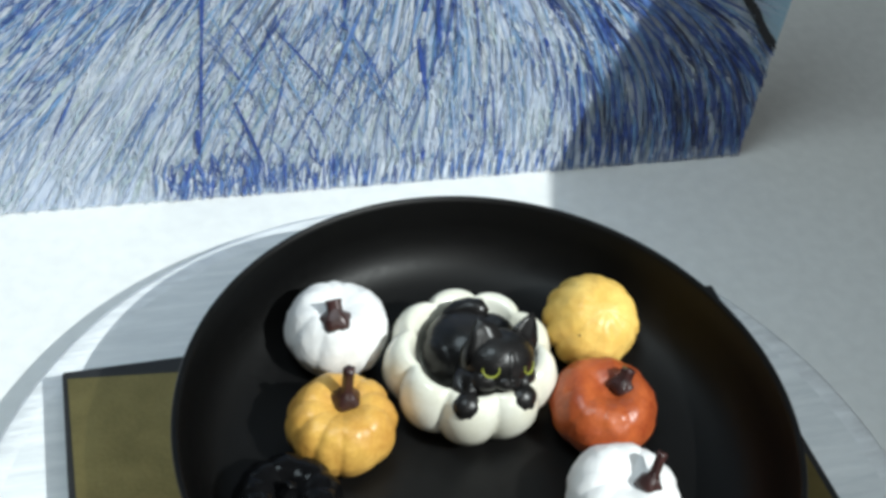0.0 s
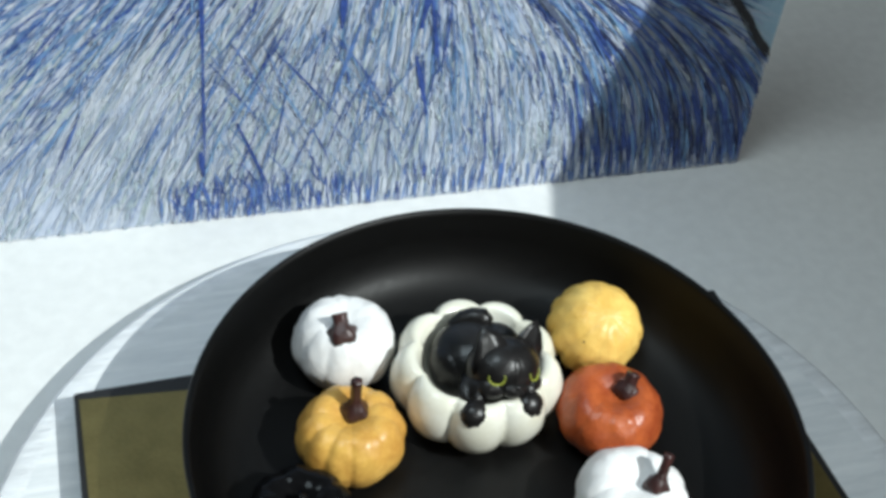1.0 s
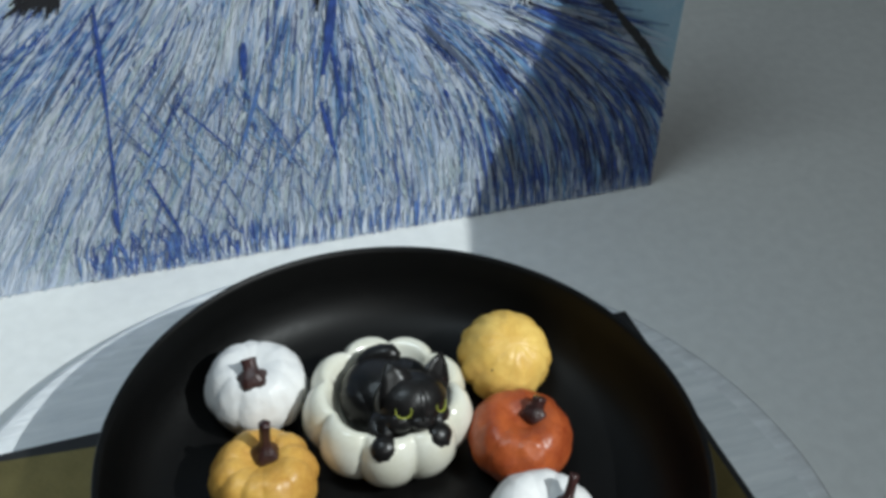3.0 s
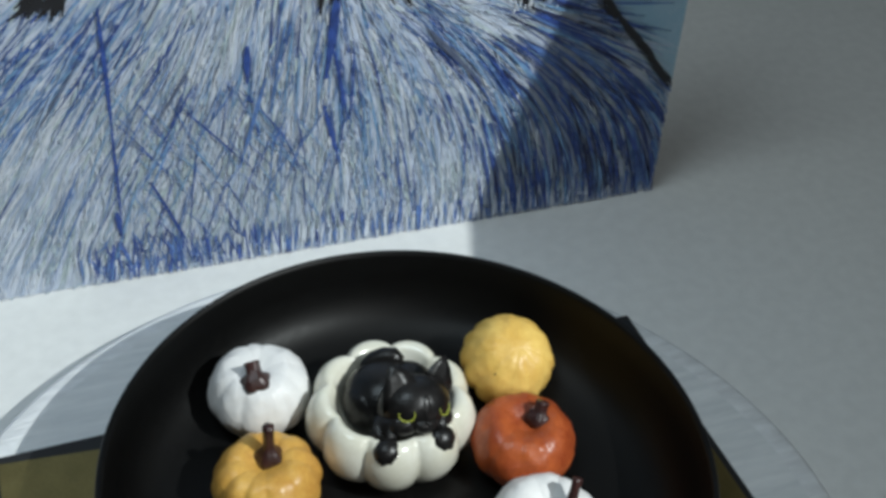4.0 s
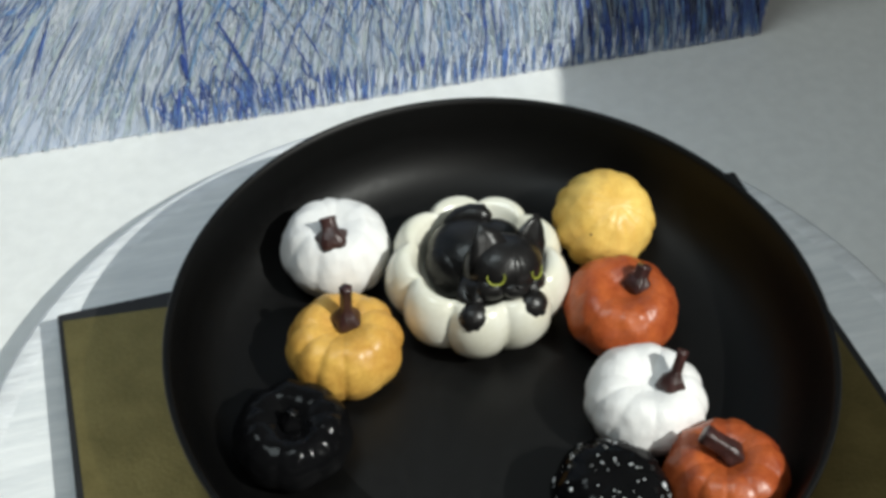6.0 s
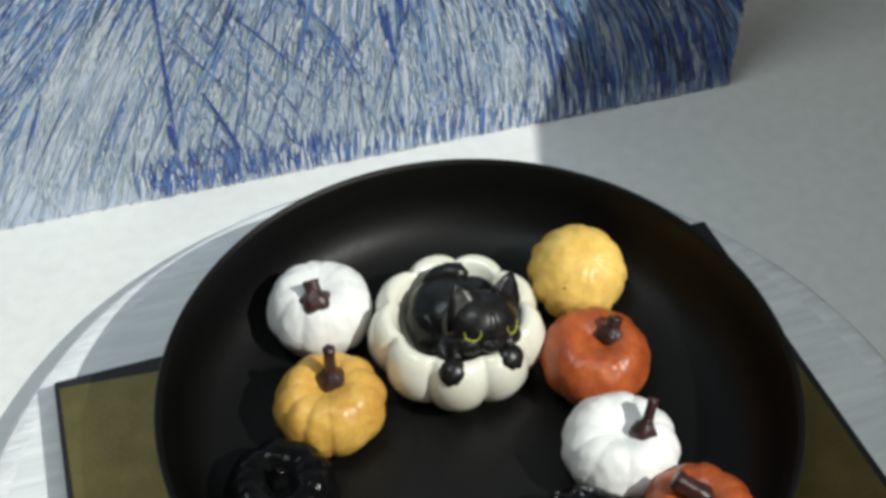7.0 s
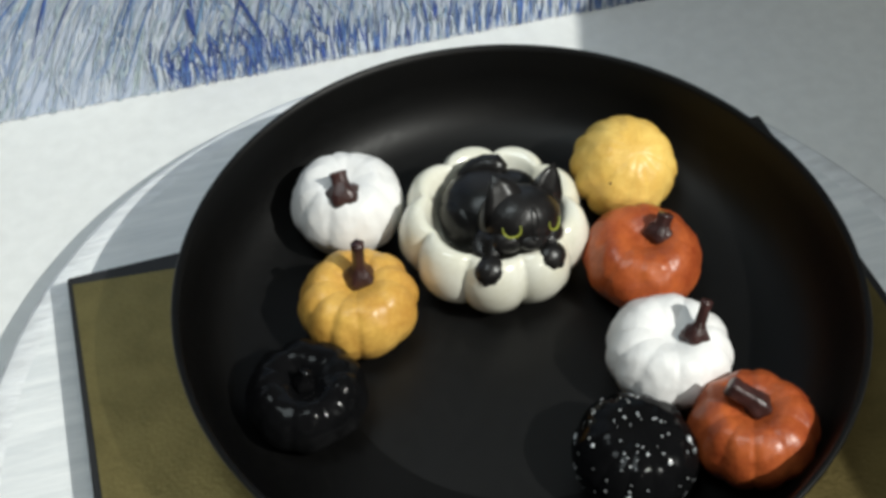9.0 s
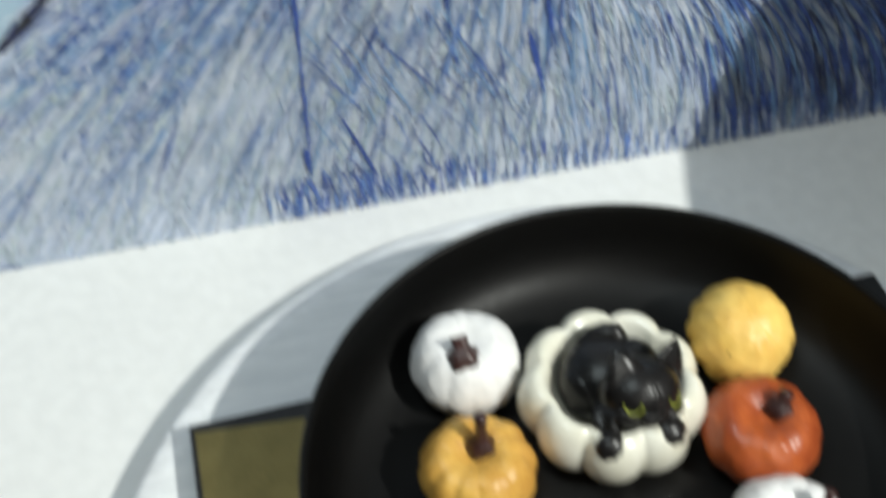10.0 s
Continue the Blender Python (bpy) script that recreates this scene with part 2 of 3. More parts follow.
def strokes():
    rnd = random.Random(4)
    vs, fs, mis = [], [], []
    count = 0

    def fan(x, z):
        # the fur fans out from a point high on the canvas; on the right it curves down until it hangs straight
        z = min(z, 0.15)
        d = x - 0.025
        drop = 0.044 * math.exp((0.13 - z) * 25) if d > 0 else 0.172 * math.exp((0.108 - z) * 7.7)
        return math.atan2(-drop, d)

    def put(x, z, ang, length, width, mi, bend=0.0):
        # a stroke with its own straight or bent way
        nonlocal count
        line = []
        k = 7
        px, pz, a = x, z, ang
        for i in range(k):
            line.append((px, pz))
            px += math.cos(a) * length / (k - 1)
            pz += math.sin(a) * length / (k - 1)
            a += bend / (k - 1) + rnd.gauss(0, 0.008)
        line = [p for p in line if p[1] > -0.001 and X0 < p[0] < X1]
        if len(line) > 2:
            count += 1
            ribbon(vs, fs, mis, line, width, -0.0003 - count * 1.6e-7, mi)

    def comb(x, z, length, width, mi, off=0.0):
        # a stroke that follows the lie of the fur
        nonlocal count
        line = []
        k = 8
        for i in range(k):
            line.append((x, z))
            a = fan(x, z) + off
            x, z = x + math.cos(a) * length / (k - 1), z + math.sin(a) * length / (k - 1)
        line = [p for p in line if p[1] > -0.001 and X0 < p[0] < X1]
        if len(line) > 2:
            count += 1
            ribbon(vs, fs, mis, line, width, -0.0003 - count * 1.6e-7, mi)

    def ridge(x):
        # the dark outline, above which the background shows
        return 0.072 + (0.2165 - x) * 1.06 if x > 0 else 0.117 + (x + 0.202) * 0.9

    def bump(x, z, cx, cz, rx, rz):
        return math.exp(-((x - cx) / rx) ** 2 - ((z - cz) / rz) ** 2)

    def depth(x, z):
        # how blue the fur is here, with cast shade painted in at the right
        streak = noise.noise((math.degrees(fan(x, z)) * 0.16, z * 5, 1)) + 0.6 * noise.noise((x * 90, z * 25, 4))
        d = 0.75 * streak + 5.5 * max(0, min(z, 0.17) - 0.085)
        d += 0.75 * bump(x, z, -0.125, 0.142, 0.028, 0.020) + 0.8 * bump(x, z, -0.072, 0.148, 0.018, 0.026) + 0.85 * bump(x, z, 0.026, 0.125, 0.007, 0.030)
        d += 0.5 * bump(x, z, -0.018, 0.118, 0.006, 0.012) + 0.45 * bump(x, z, 0.020, 0.070, 0.007, 0.022) + 0.4 * bump(x, z, 0.075, 0.105, 0.035, 0.030)
        d += 0.34 * bump(x, z, -0.055, 0.006, 0.050, 0.013) + 0.35 * bump(x, z, 0.07, 0.004, 0.07, 0.014)
        d += 8.0 * max(0, x - 0.115) - 0.35 * bump(x, z, -0.19, 0.02, 0.08, 0.05) - 0.3 * bump(x, z, 0.105, 0.055, 0.03, 0.03) - 0.34 * bump(x, z, -0.02, 0.055, 0.045, 0.045) + 0.45 * bump(x, z, -0.16, 0.115, 0.05, 0.035)
        return d

    # broad under-painting
    for _ in range(3000):
        x, z = rnd.uniform(X0, X1), rnd.uniform(0.0, 0.297)
        if z > ridge(x) + 0.004 and (x > 0.1 or x < -0.17):
            continue
        deep, u = depth(x, z) * 0.85, rnd.random()
        mi = rnd.choice((2, 10)) if u < deep * 0.85 else 1 if u < deep else rnd.choice((3, 3, 4, 3, 4, 7, 10, 9))
        comb(x, z, rnd.uniform(0.02, 0.05), rnd.uniform(0.0007, 0.0022), mi, rnd.gauss(0, 0.12))
    # finer strokes on top
    for _ in range(7600):
        x, z = rnd.uniform(X0, X1), rnd.uniform(0.0, 0.297)
        if z > ridge(x) and (x > 0.1 or x < -0.17):
            continue
        if x < -0.112 and z < 0.055 and rnd.random() < 0.5:
            continue
        deep, u = depth(x, z), rnd.random()
        # right of x = 0.12 the inks darken, as part of the painted-in shadow
        if u < deep * (0.36 if x < 0.12 else 0.6):
            mi = 0 if x < 0.12 else rnd.choice((0, 5))
        elif u < deep:
            mi = rnd.choice((1, 2, 2, 10))
        elif u < deep + 0.02:
            mi = rnd.choice((0, 8, 1))
        else:
            mi = rnd.choice((3, 3, 4, 4, 4, 10, 9, 7))
        comb(x, z, rnd.uniform(0.015, 0.055), rnd.uniform(0.00025, 0.0008), mi, rnd.gauss(0, 0.09))
    # short dabs that break up the long strokes
    for _ in range(2600):
        x, z = rnd.uniform(-0.25, X1), rnd.uniform(0.0, 0.17)
        if z > ridge(x) and (x > 0.1 or x < -0.17):
            continue
        deep = depth(x, z)
        mi = rnd.choice((0, 1, 1, 2, 10)) if rnd.random() < deep else rnd.choice((3, 4, 4, 7, 9))
        comb(x, z, rnd.uniform(0.003, 0.010), rnd.uniform(0.0005, 0.0012), mi, rnd.gauss(0, 0.28))
    # crossing hatch left of the middle
    for _ in range(55):
        x, z = rnd.uniform(-0.085, 0.005), rnd.uniform(0.035, 0.115)
        put(x, z, -math.pi / 2 + rnd.uniform(0.35, 0.75), rnd.uniform(0.015, 0.045), rnd.uniform(0.0004, 0.0008), rnd.choice((0, 1, 2, 2)), -rnd.uniform(0, 0.35))
    for _ in range(35):
        x, z = rnd.uniform(-0.06, 0.03), rnd.uniform(0.05, 0.12)
        put(x, z, -math.pi / 2 - rnd.uniform(0.25, 0.6), rnd.uniform(0.02, 0.05), rnd.uniform(0.0004, 0.0009), rnd.choice((0, 1, 1)), rnd.gauss(0, 0.15))
    # thin dark and long blue lines that run with the fur
    for _ in range(190):
        x, z = rnd.uniform(-0.22, 0.15), rnd.uniform(0.05, 0.155)
        if z < ridge(x):
            comb(x, z, rnd.uniform(0.03, 0.07), rnd.uniform(0.0005, 0.0010), rnd.choice((0, 0, 1, 1, 2, 10)), rnd.gauss(0, 0.10))
    # the longest strokes
    for x, z, x2, z2, w, mi in ((-0.082, 0.155, -0.084, 0.083, 0.0022, 0), (-0.084, 0.095, -0.087, 0.028, 0.0015, 0), (-0.088, 0.045, -0.088, 0.030, 0.0028, 0), (-0.010, 0.110, -0.026, 0.060, 0.0024, 1),
                                (0.026, 0.150, 0.020, 0.105, 0.0050, 0), (0.024, 0.120, 0.030, 0.080, 0.0022, 0), (0.018, 0.090, 0.026, 0.055, 0.0026, 0), (-0.018, 0.128, -0.019, 0.108, 0.0036, 0),
                                (-0.045, 0.121, -0.062, 0.093, 0.0018, 8), (-0.095, 0.128, -0.118, 0.095, 0.0016, 8), (0.072, 0.125, 0.102, 0.090, 0.0030, 8), (-0.050, 0.098, -0.020, 0.060, 0.0011, 0),
                                (-0.070, 0.060, -0.050, 0.005, 0.0018, 0), (-0.105, 0.020, -0.100, 0.002, 0.0022, 0), (-0.092, 0.025, -0.097, 0.002, 0.0020, 0)):
        put(x, z, math.atan2(z2 - z, x2 - x), math.hypot(x2 - x, z2 - z), w, mi)
    # fringe along the lower edge
    for i in range(300):
        x = rnd.uniform(-0.112, 0.2)
        blue = rnd.random() < 0.55
        put(x, rnd.uniform(0.008, 0.026), -math.pi / 2 + rnd.gauss(0.0, 0.07) + 0.5 * (x - 0.03), rnd.uniform(0.009, 0.024), rnd.uniform(0.0005, 0.0014), rnd.choice((0, 1, 1)) if blue else rnd.choice((3, 4, 4)))
    for i in range(95):
        x = -0.045 + i * 0.00262 + rnd.gauss(0, 0.0005)
        h = rnd.uniform(0.006, 0.020)
        put(x, h, -math.pi / 2 + 0.35 * (x - 0.05) + rnd.gauss(0, 0.04), h - 0.0008, rnd.uniform(0.0007, 0.0013), 4 if i % 2 else rnd.choice((0, 1, 1)))
    for i in range(60):
        x = rnd.uniform(-0.108, -0.01)
        put(x, rnd.uniform(0.012, 0.032), -math.pi / 2 + rnd.gauss(0, 0.3), rnd.uniform(0.01, 0.022), rnd.uniform(0.0006, 0.0012), rnd.choice((0, 1, 0)), rnd.gauss(0, 0.7))
    # longer strokes curving down the right side, darkened to paint in the cast shadow
    for _ in range(420):
        x, z = 0.212 - 0.11 * rnd.random() ** 1.6, rnd.uniform(0.02, 0.135)
        if z < ridge(x) - 0.003:
            comb(x, z, rnd.uniform(0.02, 0.055), rnd.uniform(0.0006, 0.0018), rnd.choice((0, 0, 0, 5, 5, 1, 2)), rnd.gauss(0, 0.06))
    # black tufts hanging from the dark upper part, and the black outlines
    for cx, cz, spread, many in ((-0.142, 0.166, 0.008, 34), (-0.100, 0.162, 0.009, 40), (0.020, 0.152, 0.004, 16), (0.060, 0.150, 0.010, 22), (0.110, 0.146, 0.011, 46), (0.120, 0.138, 0.005, 26)):
        for _ in range(many):
            x = cx + rnd.gauss(0, spread * 0.6)
            put(x, cz + rnd.uniform(-0.002, 0.012), fan(x, cz) + rnd.gauss(0, 0.25), rnd.uniform(0.006, 0.014), rnd.uniform(0.0012, 0.0028), 6)
    for _ in range(12):
        put(0.119 + rnd.gauss(0, 0.004), 0.136 + rnd.gauss(0, 0.003), rnd.uniform(-2, -1), 0.004, 0.0008, 4)
    for _ in range(110):
        t = rnd.random()
        put(0.2165 - 0.066 * t - rnd.uniform(0.0, 0.002), 0.072 + 0.078 * t + rnd.gauss(0.001, 0.0011), math.atan2(0.078, -0.066) + rnd.gauss(0, 0.09), rnd.uniform(0.008, 0.02), rnd.uniform(0.0009, 0.0024), 6)
        put(-0.202 + 0.04 * t + rnd.gauss(0, 0.0008), 0.121 + 0.036 * t, math.atan2(0.036, 0.04) + rnd.gauss(0, 0.1), rnd.uniform(0.008, 0.016), rnd.uniform(0.0009, 0.002), rnd.choice((5, 6)))
    # a small painted mark at the lower left
    for k in range(3):
        put(-0.238 + 0.003 * k, 0.004, 0.5 - 0.4 * k, 0.004, 0.0011, 0)
    me = bpy.data.meshes.new("brushwork")
    me.from_pydata(vs, [], fs)
    me.polygons.foreach_set("material_index", mis)
    for m in INKS:
        me.materials.append(m)
    ob = new("brushwork", me)
    ob.parent = painting
    tagged(ob, "blue, white and black brush strokes", kind="stuff")


strokes()
# the sky-blue background beside the black outline
bm = bmesh.new()
for a, b, c in (((X1 - 0.0005, 0.0755), (X1 - 0.0005, 0.298), (0.02, 0.298)), ((-0.205, 0.121), (-0.03, 0.298), (-0.205, 0.298))):
    bm.faces.new([bm.verts.new((x, -0.0002, z)) for x, z in (a, b, c)])
part("painted_background", bm, M_SKY_PAINT, painting, "pale sky-blue painted ground", smooth=False)

# ---- round board, gold board, pan ----
DISC_TOP, BOARD_TOP = 0.017, 0.030
disc = new("round_board")
disc.location = (-0.0071, 0.3760, 0)
tagged(disc, "round whitewashed serving board with a rough pale edge", "board")
part("board_top", lathe([(0.02, DISC_TOP), (0.10, DISC_TOP), (0.178, DISC_TOP)], 128, cap1=False, wobble=0.004), M_DISC, disc)
# rough rim, coloured paler than the top to stand for the lit crescent
part("board_edge", lathe([(0.178, DISC_TOP), (0.1858, DISC_TOP), (0.1882, DISC_TOP - 0.0012), (0.1888, 0.008), (0.1870, 0.0), (0.05, 0.0)], 128, cap0=False, wobble=0.004), M_DISC_EDGE, disc, "rough white rim, paler in place of the lit crescent")

gold = new("gold_board")
gold.matrix_world = pose(-0.154, 0.4715, DISC_TOP, 0, 0, 1.5)
tagged(gold, "dull gold rectangular board with black edges under the pan", "board")
part("base", slab((0, -0.235, 0.0), (0.2915, 0.0, BOARD_TOP - DISC_TOP - 0.001), 0.0012), M_BLACK_BOARD, gold, "black base and edges, standing in for pan shade at the back", smooth=False)
bm = bmesh.new()
z0, z1 = BOARD_TOP - DISC_TOP - 0.0012, BOARD_TOP - DISC_TOP
# panel slants at the back: black edge widened to stand for the pan's shadow
out = [(0.0022, -0.0050), (0.2872, -0.034), (0.2872, -0.232), (0.0045, -0.232)]
rings(bm, [[Vector((x, y, z)) for x, y in out] for z in (z0, z1)], cap0=True, cap1=True)
part("gold_panel", bm, M_GOLD, gold, "dull olive-gold sheet", smooth=False)

PX, PY, FLOOR = 0.0, 0.3965, 0.0335
pan = new("frying_pan")
pan.location = (PX, PY, BOARD_TOP)
tagged(pan, "black non-stick frying pan used as a display dish", "pan")
prof = [(0.0, 0.0), (0.085, 0.0), (0.095, 0.002), (0.1045, 0.0075), (0.1100, 0.0185), (0.1142, 0.0385), (0.1146, 0.0400), (0.1140, 0.0410), (0.1128, 0.0407),
        (0.1120, 0.0385), (0.1100, 0.0285), (0.1074, 0.0205), (0.1040, 0.0148), (0.0995, 0.0106), (0.0935, 0.0077), (0.0860, 0.0056), (0.0770, 0.0043), (0.0660, 0.0036)]
prof = [(max(r, 0.0005), z) for r, z in prof]
part("body", lathe(prof, 160, cap1=False), M_PAN, pan)
part("cooking_surface", lathe([(0.0660, 0.0036), (0.05, 0.0034), (0.03, 0.0034), (0.004, 0.0035)], 128, cap0=False), M_PAN_FLOOR, pan, "slightly shiny black cooking surface")


# ---- pumpkins ----
def pumpkin_body(R, H, ribs, depth, seed, dimple=0.22, rough=0.028, crown=0.35, nu=132, nv=40):
    """A squat ribbed gourd with a hollow at the top."""
    rnd = random.Random(seed)
    amp = [rnd.uniform(0.6, 1.25) for _ in range(ribs)]
    shift = rnd.uniform(0, 6)
    loops = []
    for j in range(nv + 1):
        v = math.pi * (j / nv)
        c = -math.cos(v)
        loop = []
        for i in range(nu):
            a = 2 * math.pi * i / nu
            ph = ribs * (a + shift + 0.10 * math.sin(2 * a + seed)) / (2 * math.pi)
            crease = abs(math.sin(math.pi * ph)) ** 0.7
            k = amp[int(ph) % ribs]
            s = math.sin(v) ** 0.82
            low_part = crown + (1 - crown) * max(0.0, min(1.0, 0.5 - 0.9 * c))
            r = R * s * (1 - depth * k * (1 - crease) * low_part * 1.5)
            z = H / 2 * (1 + c * (abs(c) ** 0.1 if c else 1))
            top = math.exp(-((s / 0.42) ** 2))
            if c > 0:
                z -= H * dimple * top
                z -= H * 1.57 * crown * depth * (1 - crease) * s * k
            else:
                z += H * 0.10 * top
            p = Vector((r * math.cos(a), r * math.sin(a), z))
            p *= 1 + rough * (noise.noise(p * 90 + Vector((seed, 0, 0))) + 0.5 * noise.noise(p * 260 + Vector((seed, 5, 0))))
            loop.append(p)
        loops.append(loop)
    low = min(p.z for l in loops for p in l)
    for l in loops:
        for p in l:
            p.z -= low
    bm = rings(bmesh.new(), loops[1:-1], cap0=True, cap1=True)
    return bm


def stem(base, tip, thick, flare, bend=(0, 0, 0)):
    """A fluted stalk with a star-shaped foot and a cut end."""
    b, t, k = Vector(base), Vector(tip), Vector(bend)
    pts, rad = [b - Vector((0, 0, 0.0015)), b + Vector((0, 0, 0.0006))], [flare, flare * 0.92]
    for i in range(1, 8):
        u = i / 7
        pts.append(b + (t - b) * u + k * 4 * u * (1 - u) + Vector((0, 0, 0.0012 * (1 - u))))
        rad.append(thick * (1.0 - 0.12 * u + 0.10 * (u > 0.85)) + (flare - thick) * 0.75 * max(0, 1 - 4.5 * u))
    return tube(bmesh.new(), pts, rad, 20, ridge=0.10, ridges=5)


def pumpkin(x, y, R, H, mat_body, label, ribs=11, depth=0.10, seed=1, tip=None, base=(0, 0), thick=0.0021, flare=0.0055, turn=(0, 0, 0), group="pumpkins in the pan", dimple=0.22, bend=(0, 0, 0), lift=0.0, stem_mat=None, crown=0.35):
    ob = new("pumpkin")
    ob.matrix_world = pose(x, y, FLOOR + lift, *turn)
    tagged(ob, label, "pumpkin", group)
    body = part("body", pumpkin_body(R, H, ribs, depth, seed, dimple, crown=crown), mat_body, ob)
    if tip:
        foot = (base[0], base[1], H * (1 - dimple) - 0.0002)
        part("stem", stem(foot, tip, thick, flare, bend), stem_mat or M_STEM, ob, "black stem stub" if stem_mat else "dark brown stem")
    return ob, body


pumpkin(-0.0453, 0.4600, 0.0212, 0.036, M_WHITE_P, "small matte white decorative pumpkin with a stubby dark brown stem", seed=3, tip=(-0.0030, -0.0018, 0.0355), base=(-0.0026, -0.0070), thick=0.0032, flare=0.0066, depth=0.035, dimple=0.16)
pumpkin(-0.0520, 0.4140, 0.0212, 0.034, M_YELLOW_P, "small mustard yellow decorative pumpkin with a straight dark stem", seed=5, ribs=10, depth=0.05, tip=(0.0026, 0.0050, 0.0405), base=(0.0020, 0.003), thick=0.0022, flare=0.0058)
pale, pale_body = pumpkin(0.0588, 0.4540, 0.0203, 0.0375, M_PALE_YELLOW_P, "small pale yellow decorative pumpkin with no stem showing", seed=8, ribs=12, depth=0.10, dimple=0.02, turn=(25, 0, 8), lift=0.0022, crown=0.12)
pumpkin(0.0510, 0.4060, 0.0215, 0.033, M_ORANGE_P, "small burnt orange decorative pumpkin with a short dark stem", seed=11, ribs=9, depth=0.03, tip=(0.0082, 0.0032, 0.0318), base=(0.0060, 0.0008), thick=0.0028, flare=0.0056)
pumpkin(0.0440, 0.3650, 0.0215, 0.033, M_WHITE_P, "small matte white decorative pumpkin with a leaning dark brown stem", seed=13, depth=0.05, tip=(0.0112, 0.0022, 0.0360), base=(0.0068, -0.003), thick=0.0019, flare=0.0052)
pumpkin(0.0588, 0.3262, 0.0206, 0.031, M_ORANGE_P, "small orange decorative pumpkin with a thick leaning dark stem", seed=17, ribs=10, depth=0.05, tip=(-0.0050, 0.0060, 0.0310), base=(0.0020, 0.0005), thick=0.0033, flare=0.0045, turn=(-9, -8, 0), lift=0.0034)
pumpkin(-0.0770, 0.3830, 0.0205, 0.029, M_BLACK_P, "small glossy black decorative pumpkin with a deep hollow top", seed=19, ribs=10, depth=0.05, dimple=0.30, tip=(0.0015, 0.001, 0.0255), thick=0.0022, flare=0.004, stem_mat=M_BLACK_P)
spot, spot_body = pumpkin(0.0190, 0.3330, 0.0205, 0.029, M_BLACK_P, "small black decorative pumpkin sprinkled with white specks", seed=23, ribs=11, depth=0.035, dimple=0.06)


def specks(body, count, seed, keep=lambda c: c.z > 0.006, size=1.0):
    """Specks that lie on a pumpkin's skin, each a small raised dab."""
    rnd = random.Random(seed)
    faces = [p for p in body.data.polygons if keep(p.center)]
    bm = bmesh.new()
    for i in range(count):
        f = rnd.choice(faces)
        r = (rnd.uniform(0.0006, 0.0010) if i % 12 == 0 else rnd.uniform(0.00014, 0.00036)) * size
        q = f.normal.to_track_quat("Z", "Y").to_matrix().to_4x4()
        for _ in range(rnd.choice((1, 1, 2))):
            m = Matrix.Translation(f.center) @ q @ Matrix.Translation((rnd.gauss(0, r), rnd.gauss(0, r), 0)) @ Matrix.Diagonal((r * rnd.uniform(0.7, 1.4), r * rnd.uniform(0.7, 1.1), r * 0.3, 1))
            bmesh.ops.create_icosphere(bm, subdivisions=1, radius=1, matrix=m)
    return bm


sp = part("specks", specks(spot_body, 115, 2, size=1.25), M_SPECK, spot, "white paint specks")
sp["kind"] = "stuff"
bl = part("blemishes", specks(pale_body, 9, 6, lambda c: c.y < -0.006 and c.x < 0.006 and 0.006 < c.z < 0.03, 0.8), mat("brown_blemish", (0.22, 0.10, 0.03), 0.6, vary=0.3, size=300), pale, "small brown blemishes")
bl["kind"] = "stuff"


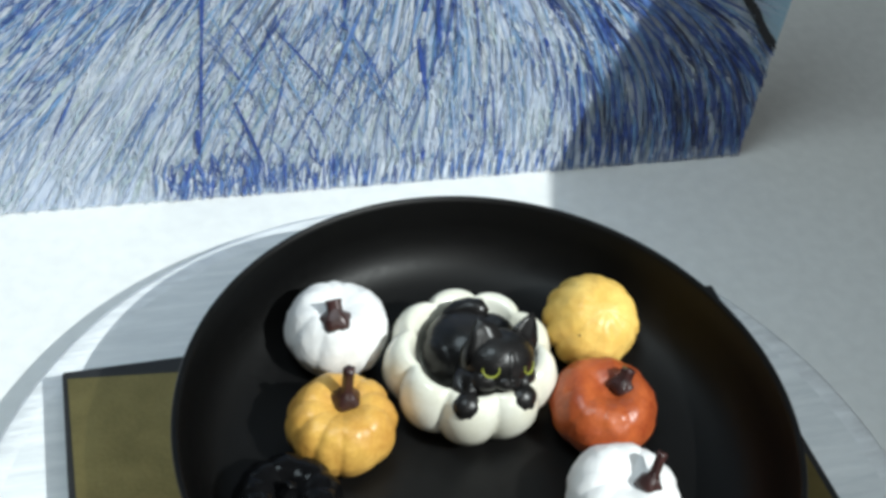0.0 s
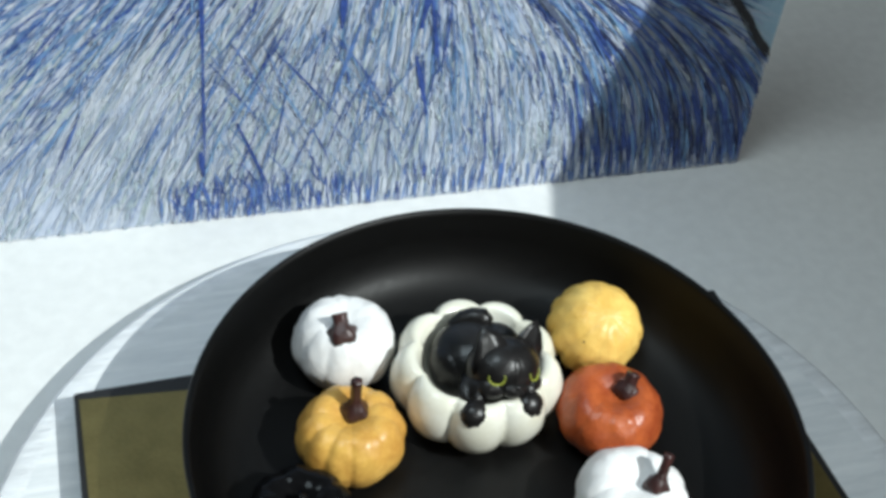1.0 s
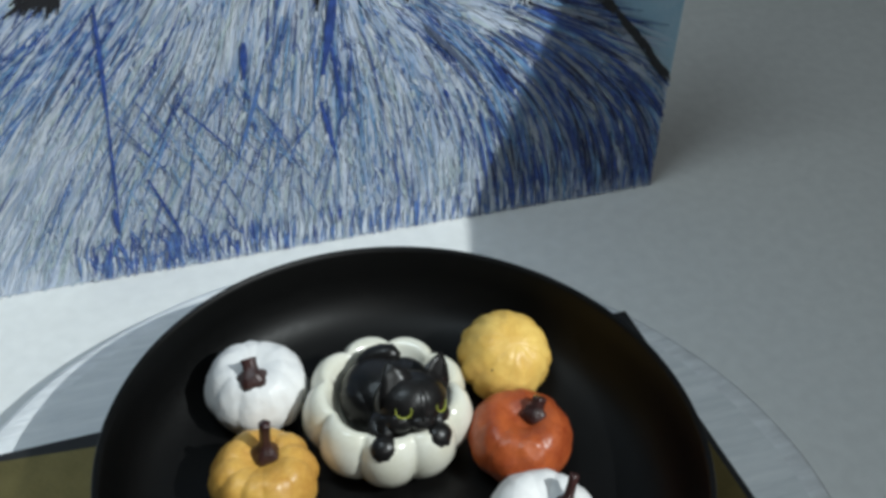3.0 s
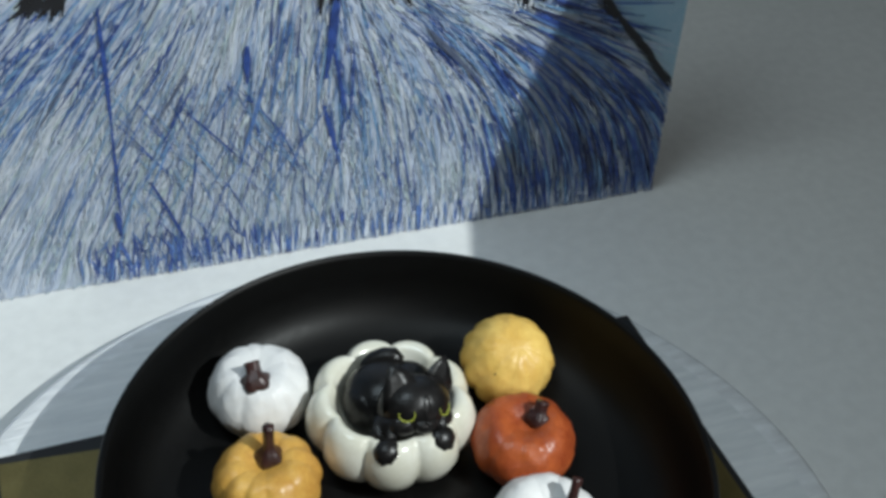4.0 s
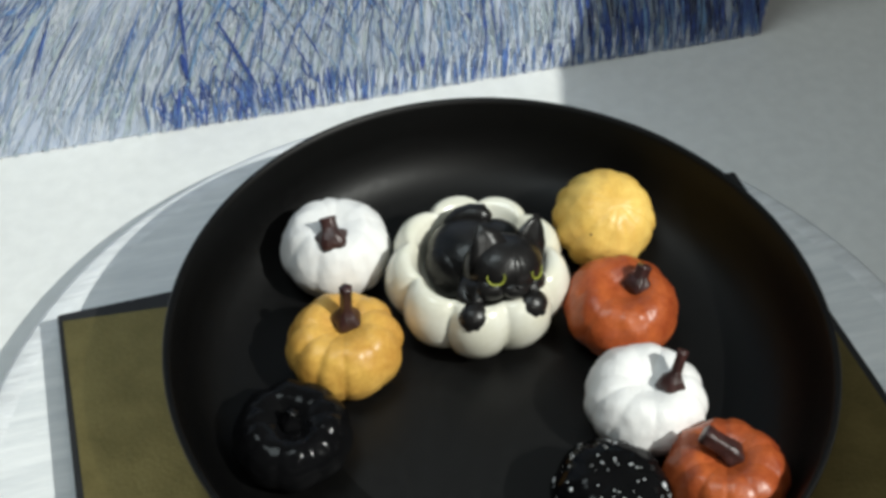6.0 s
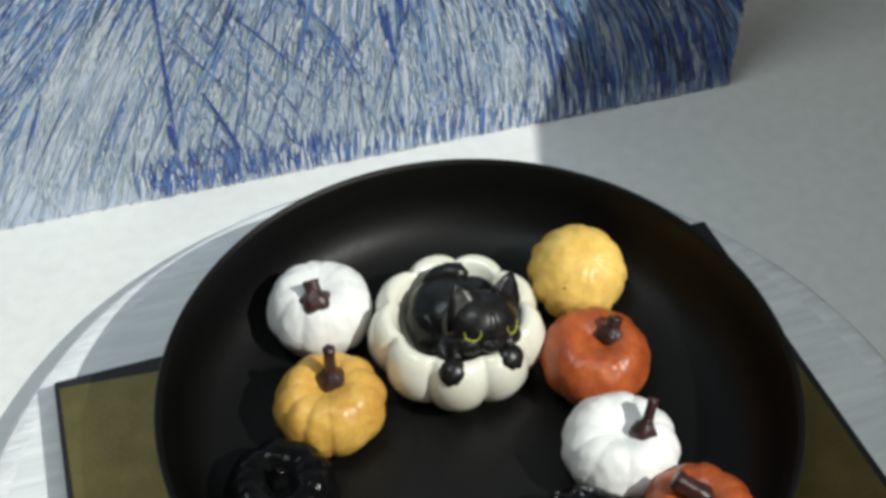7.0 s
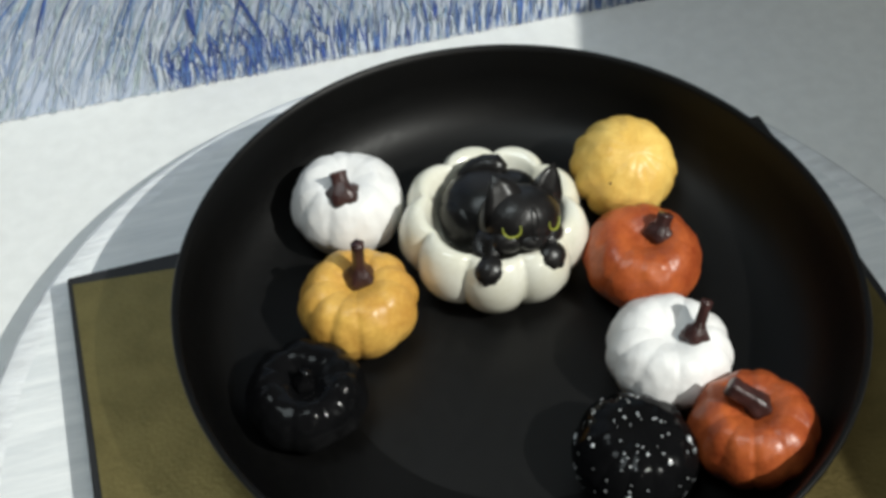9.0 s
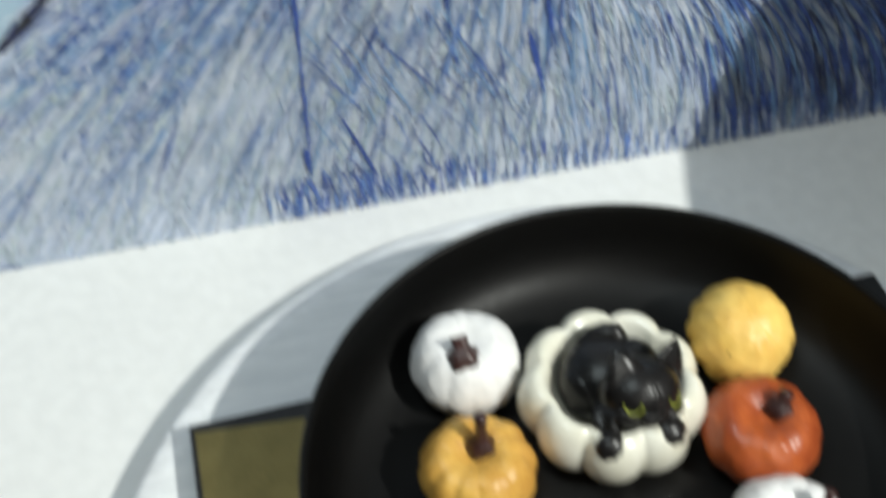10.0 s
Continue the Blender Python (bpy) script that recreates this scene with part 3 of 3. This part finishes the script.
# ---- cat figurine in its cream pumpkin bowl ----
def figurine():
    bm = bmesh.new()
    lobes, n = 9, 162
    def loop(r, z, amt, bulge=0.0):
        out = []
        for i in range(n):
            a = 2 * math.pi * i / n
            lob = abs(math.sin(lobes * a / 2 + 0.5)) ** 0.6
            rr = 1.03 * r * (1 - amt * (1 - lob))
            out.append(Vector((rr * math.cos(a), rr * math.sin(a), z + bulge * (lob - 0.5))))
        return out
    prof = [(0.012, 0.0, 0.0, 0), (0.0225, 0.0, 0.10, 0), (0.0275, 0.0025, 0.13, 0), (0.0318, 0.008, 0.13, 0), (0.0340, 0.014, 0.13, 0), (0.0338, 0.0205, 0.13, 0.0006),
            (0.0318, 0.0262, 0.13, 0.001), (0.0290, 0.0292, 0.12, 0.0014), (0.0262, 0.0298, 0.10, 0.0012), (0.0240, 0.0280, 0.06, 0.0006), (0.0216, 0.022, 0.04, 0), (0.0200, 0.014, 0.02, 0), (0.010, 0.011, 0, 0)]
    rings(bm, [loop(*p) for p in prof], cap0=True, cap1=True, mi=0)
    # body and haunches
    blob(bm, (-0.0010, 0.0040, 0.0225), (0.0180, 0.0178, 0.0145), (0, 0, 25), 1, 32)
    blob(bm, (-0.0115, 0.0005, 0.0225), (0.0078, 0.0115, 0.0105), (0, 0, 15), 1)
    blob(bm, (0.0085, 0.0040, 0.0245), (0.0110, 0.0120, 0.0120), (0, 0, 25), 1)
    # tail, curled forward over the back
    tube(bm, [(-0.0085, 0.0130, 0.026), (-0.0060, 0.0155, 0.0300), (-0.0025, 0.0160, 0.0325), (0.0015, 0.0155, 0.0340), (0.0045, 0.0140, 0.0345), (0.0057, 0.0120, 0.0335), (0.0059, 0.0110, 0.0322)],
         [0.0030, 0.0037, 0.0041, 0.0040, 0.0042, 0.0036, 0.0018], 18, mi=1)
    # head: skull, cheeks, muzzle
    face, tilt, k = 5, -30, 1.20
    hx, hy, hz = 0.0055, -0.0115, 0.0328
    turn = (tilt, 9, face)
    m = pose(hx, hy, hz, *turn)
    head = bmesh.new()
    blob(head, (hx, hy, hz), (0.0126 * k, 0.0108 * k, 0.0100 * k), turn, 1, 40)

    def at(x, y, z):
        return m @ Vector((x * k, y * k, z * k))
    for sx in (-1, 1):
        blob(head, at(sx * 0.0058, -0.0042, -0.0042), (0.0060 * k, 0.0050 * k, 0.0046 * k), turn, 1)
    blob(head, at(0.0, -0.0080, -0.0046), (0.0046 * k, 0.0034 * k, 0.0030 * k), turn, 1, 32)
    blob(head, at(0.0, -0.0078, 0.0000), (0.0030 * k, 0.0032 * k, 0.0060 * k), turn, 1, 32)
    blob(head, at(0.0, -0.0112, -0.0034), (0.0013 * k, 0.0008 * k, 0.0008 * k), turn, 1, 12)
    skin = BVHTree.FromBMesh(head)
    whole = bpy.data.meshes.new("head")
    head.to_mesh(whole)
    head.free()
    bm.from_mesh(whole)
    bpy.data.meshes.remove(whole)
    # ears: broad three-sided cones with a shallow front
    for sx in (-1, 1):
        foot = [at(-0.0004, -0.0050, 0.0078), at(-0.0130, -0.0045, 0.0000), at(-0.0066, 0.0060, 0.0050)] if sx < 0 else [at(0.0030, -0.0005, 0.0080), at(0.0130, -0.0008, 0.0012), at(0.0070, 0.0068, 0.0050)]
        tip = at(-0.0084, -0.0010, 0.0148) if sx < 0 else at(0.0126, 0.0008, 0.0149)
        loops = []
        for u in (0.0, 0.35, 0.7, 0.97):
            c = (foot[0] + foot[1] + foot[2]) / 3
            loop = []
            for q in range(3):
                p0, p1 = foot[q], foot[(q + 1) % 3]
                for w in (0.0, 0.33, 0.67):
                    p = p0.lerp(p1, w)
                    if q == 0:
                        p = p.lerp(c, 0.10 * math.sin(math.pi * w))
                    loop.append(p.lerp(tip, u) + (p - c) * 0.25 * math.sin(math.pi * u))
            loops.append(loop)
        rings(bm, loops, cap0=True, cap1=True, mi=1)
    # eyes: yellow-green crescents under dark pupils
    for sx in (-1, 1):
        pts, rad = [], []
        for q in range(11):
            a = math.pi * (0.92 + 1.22 * q / 10)
            ex, ez = sx * 0.0068 + 0.0002 + 0.0023 * math.cos(a), 0.0024 * math.sin(a)
            ahead = m.to_3x3() @ Vector((0, 1, 0))
            spot_on = skin.ray_cast(at(ex, -0.03, ez), ahead)[0]
            pts.append(spot_on - ahead * 0.0002)
            rad.append(0.00034 * (0.4 + 0.6 * math.sin(math.pi * q / 10)))
        tube(bm, pts, rad, 8, mi=2)
    # front legs and paws over the rim
    for shoulder, elbow, paw in (((-0.0030, -0.0080, 0.0260), (-0.0085, -0.0205, 0.0305), (-0.0095, -0.0265, 0.0265)), ((0.0120, -0.0080, 0.0260), (0.0125, -0.0200, 0.0305), (0.0122, -0.0258, 0.0265))):
        tube(bm, [shoulder, elbow, paw], [0.0062, 0.0055, 0.0050], 16, mi=1)
        p = Vector(paw)
        blob(bm, p, (0.0060, 0.0054, 0.0049), (20, 0, 10), 1)
        for q in (-1, 0, 1):
            blob(bm, p + Vector((0.0027 * q, -0.0036 + 0.0004 * abs(q), -0.0012)), (0.0017, 0.0019, 0.0020), (0, 0, 0), 1, 12)
    return bm


cat = part("cat_figurine", figurine(), [M_CREAM, M_CAT, M_EYE])
cat.location = (0.0032, 0.4325, FLOOR)
tagged(cat, "glazed black cat figurine sitting in an open cream pumpkin bowl", "figurine")
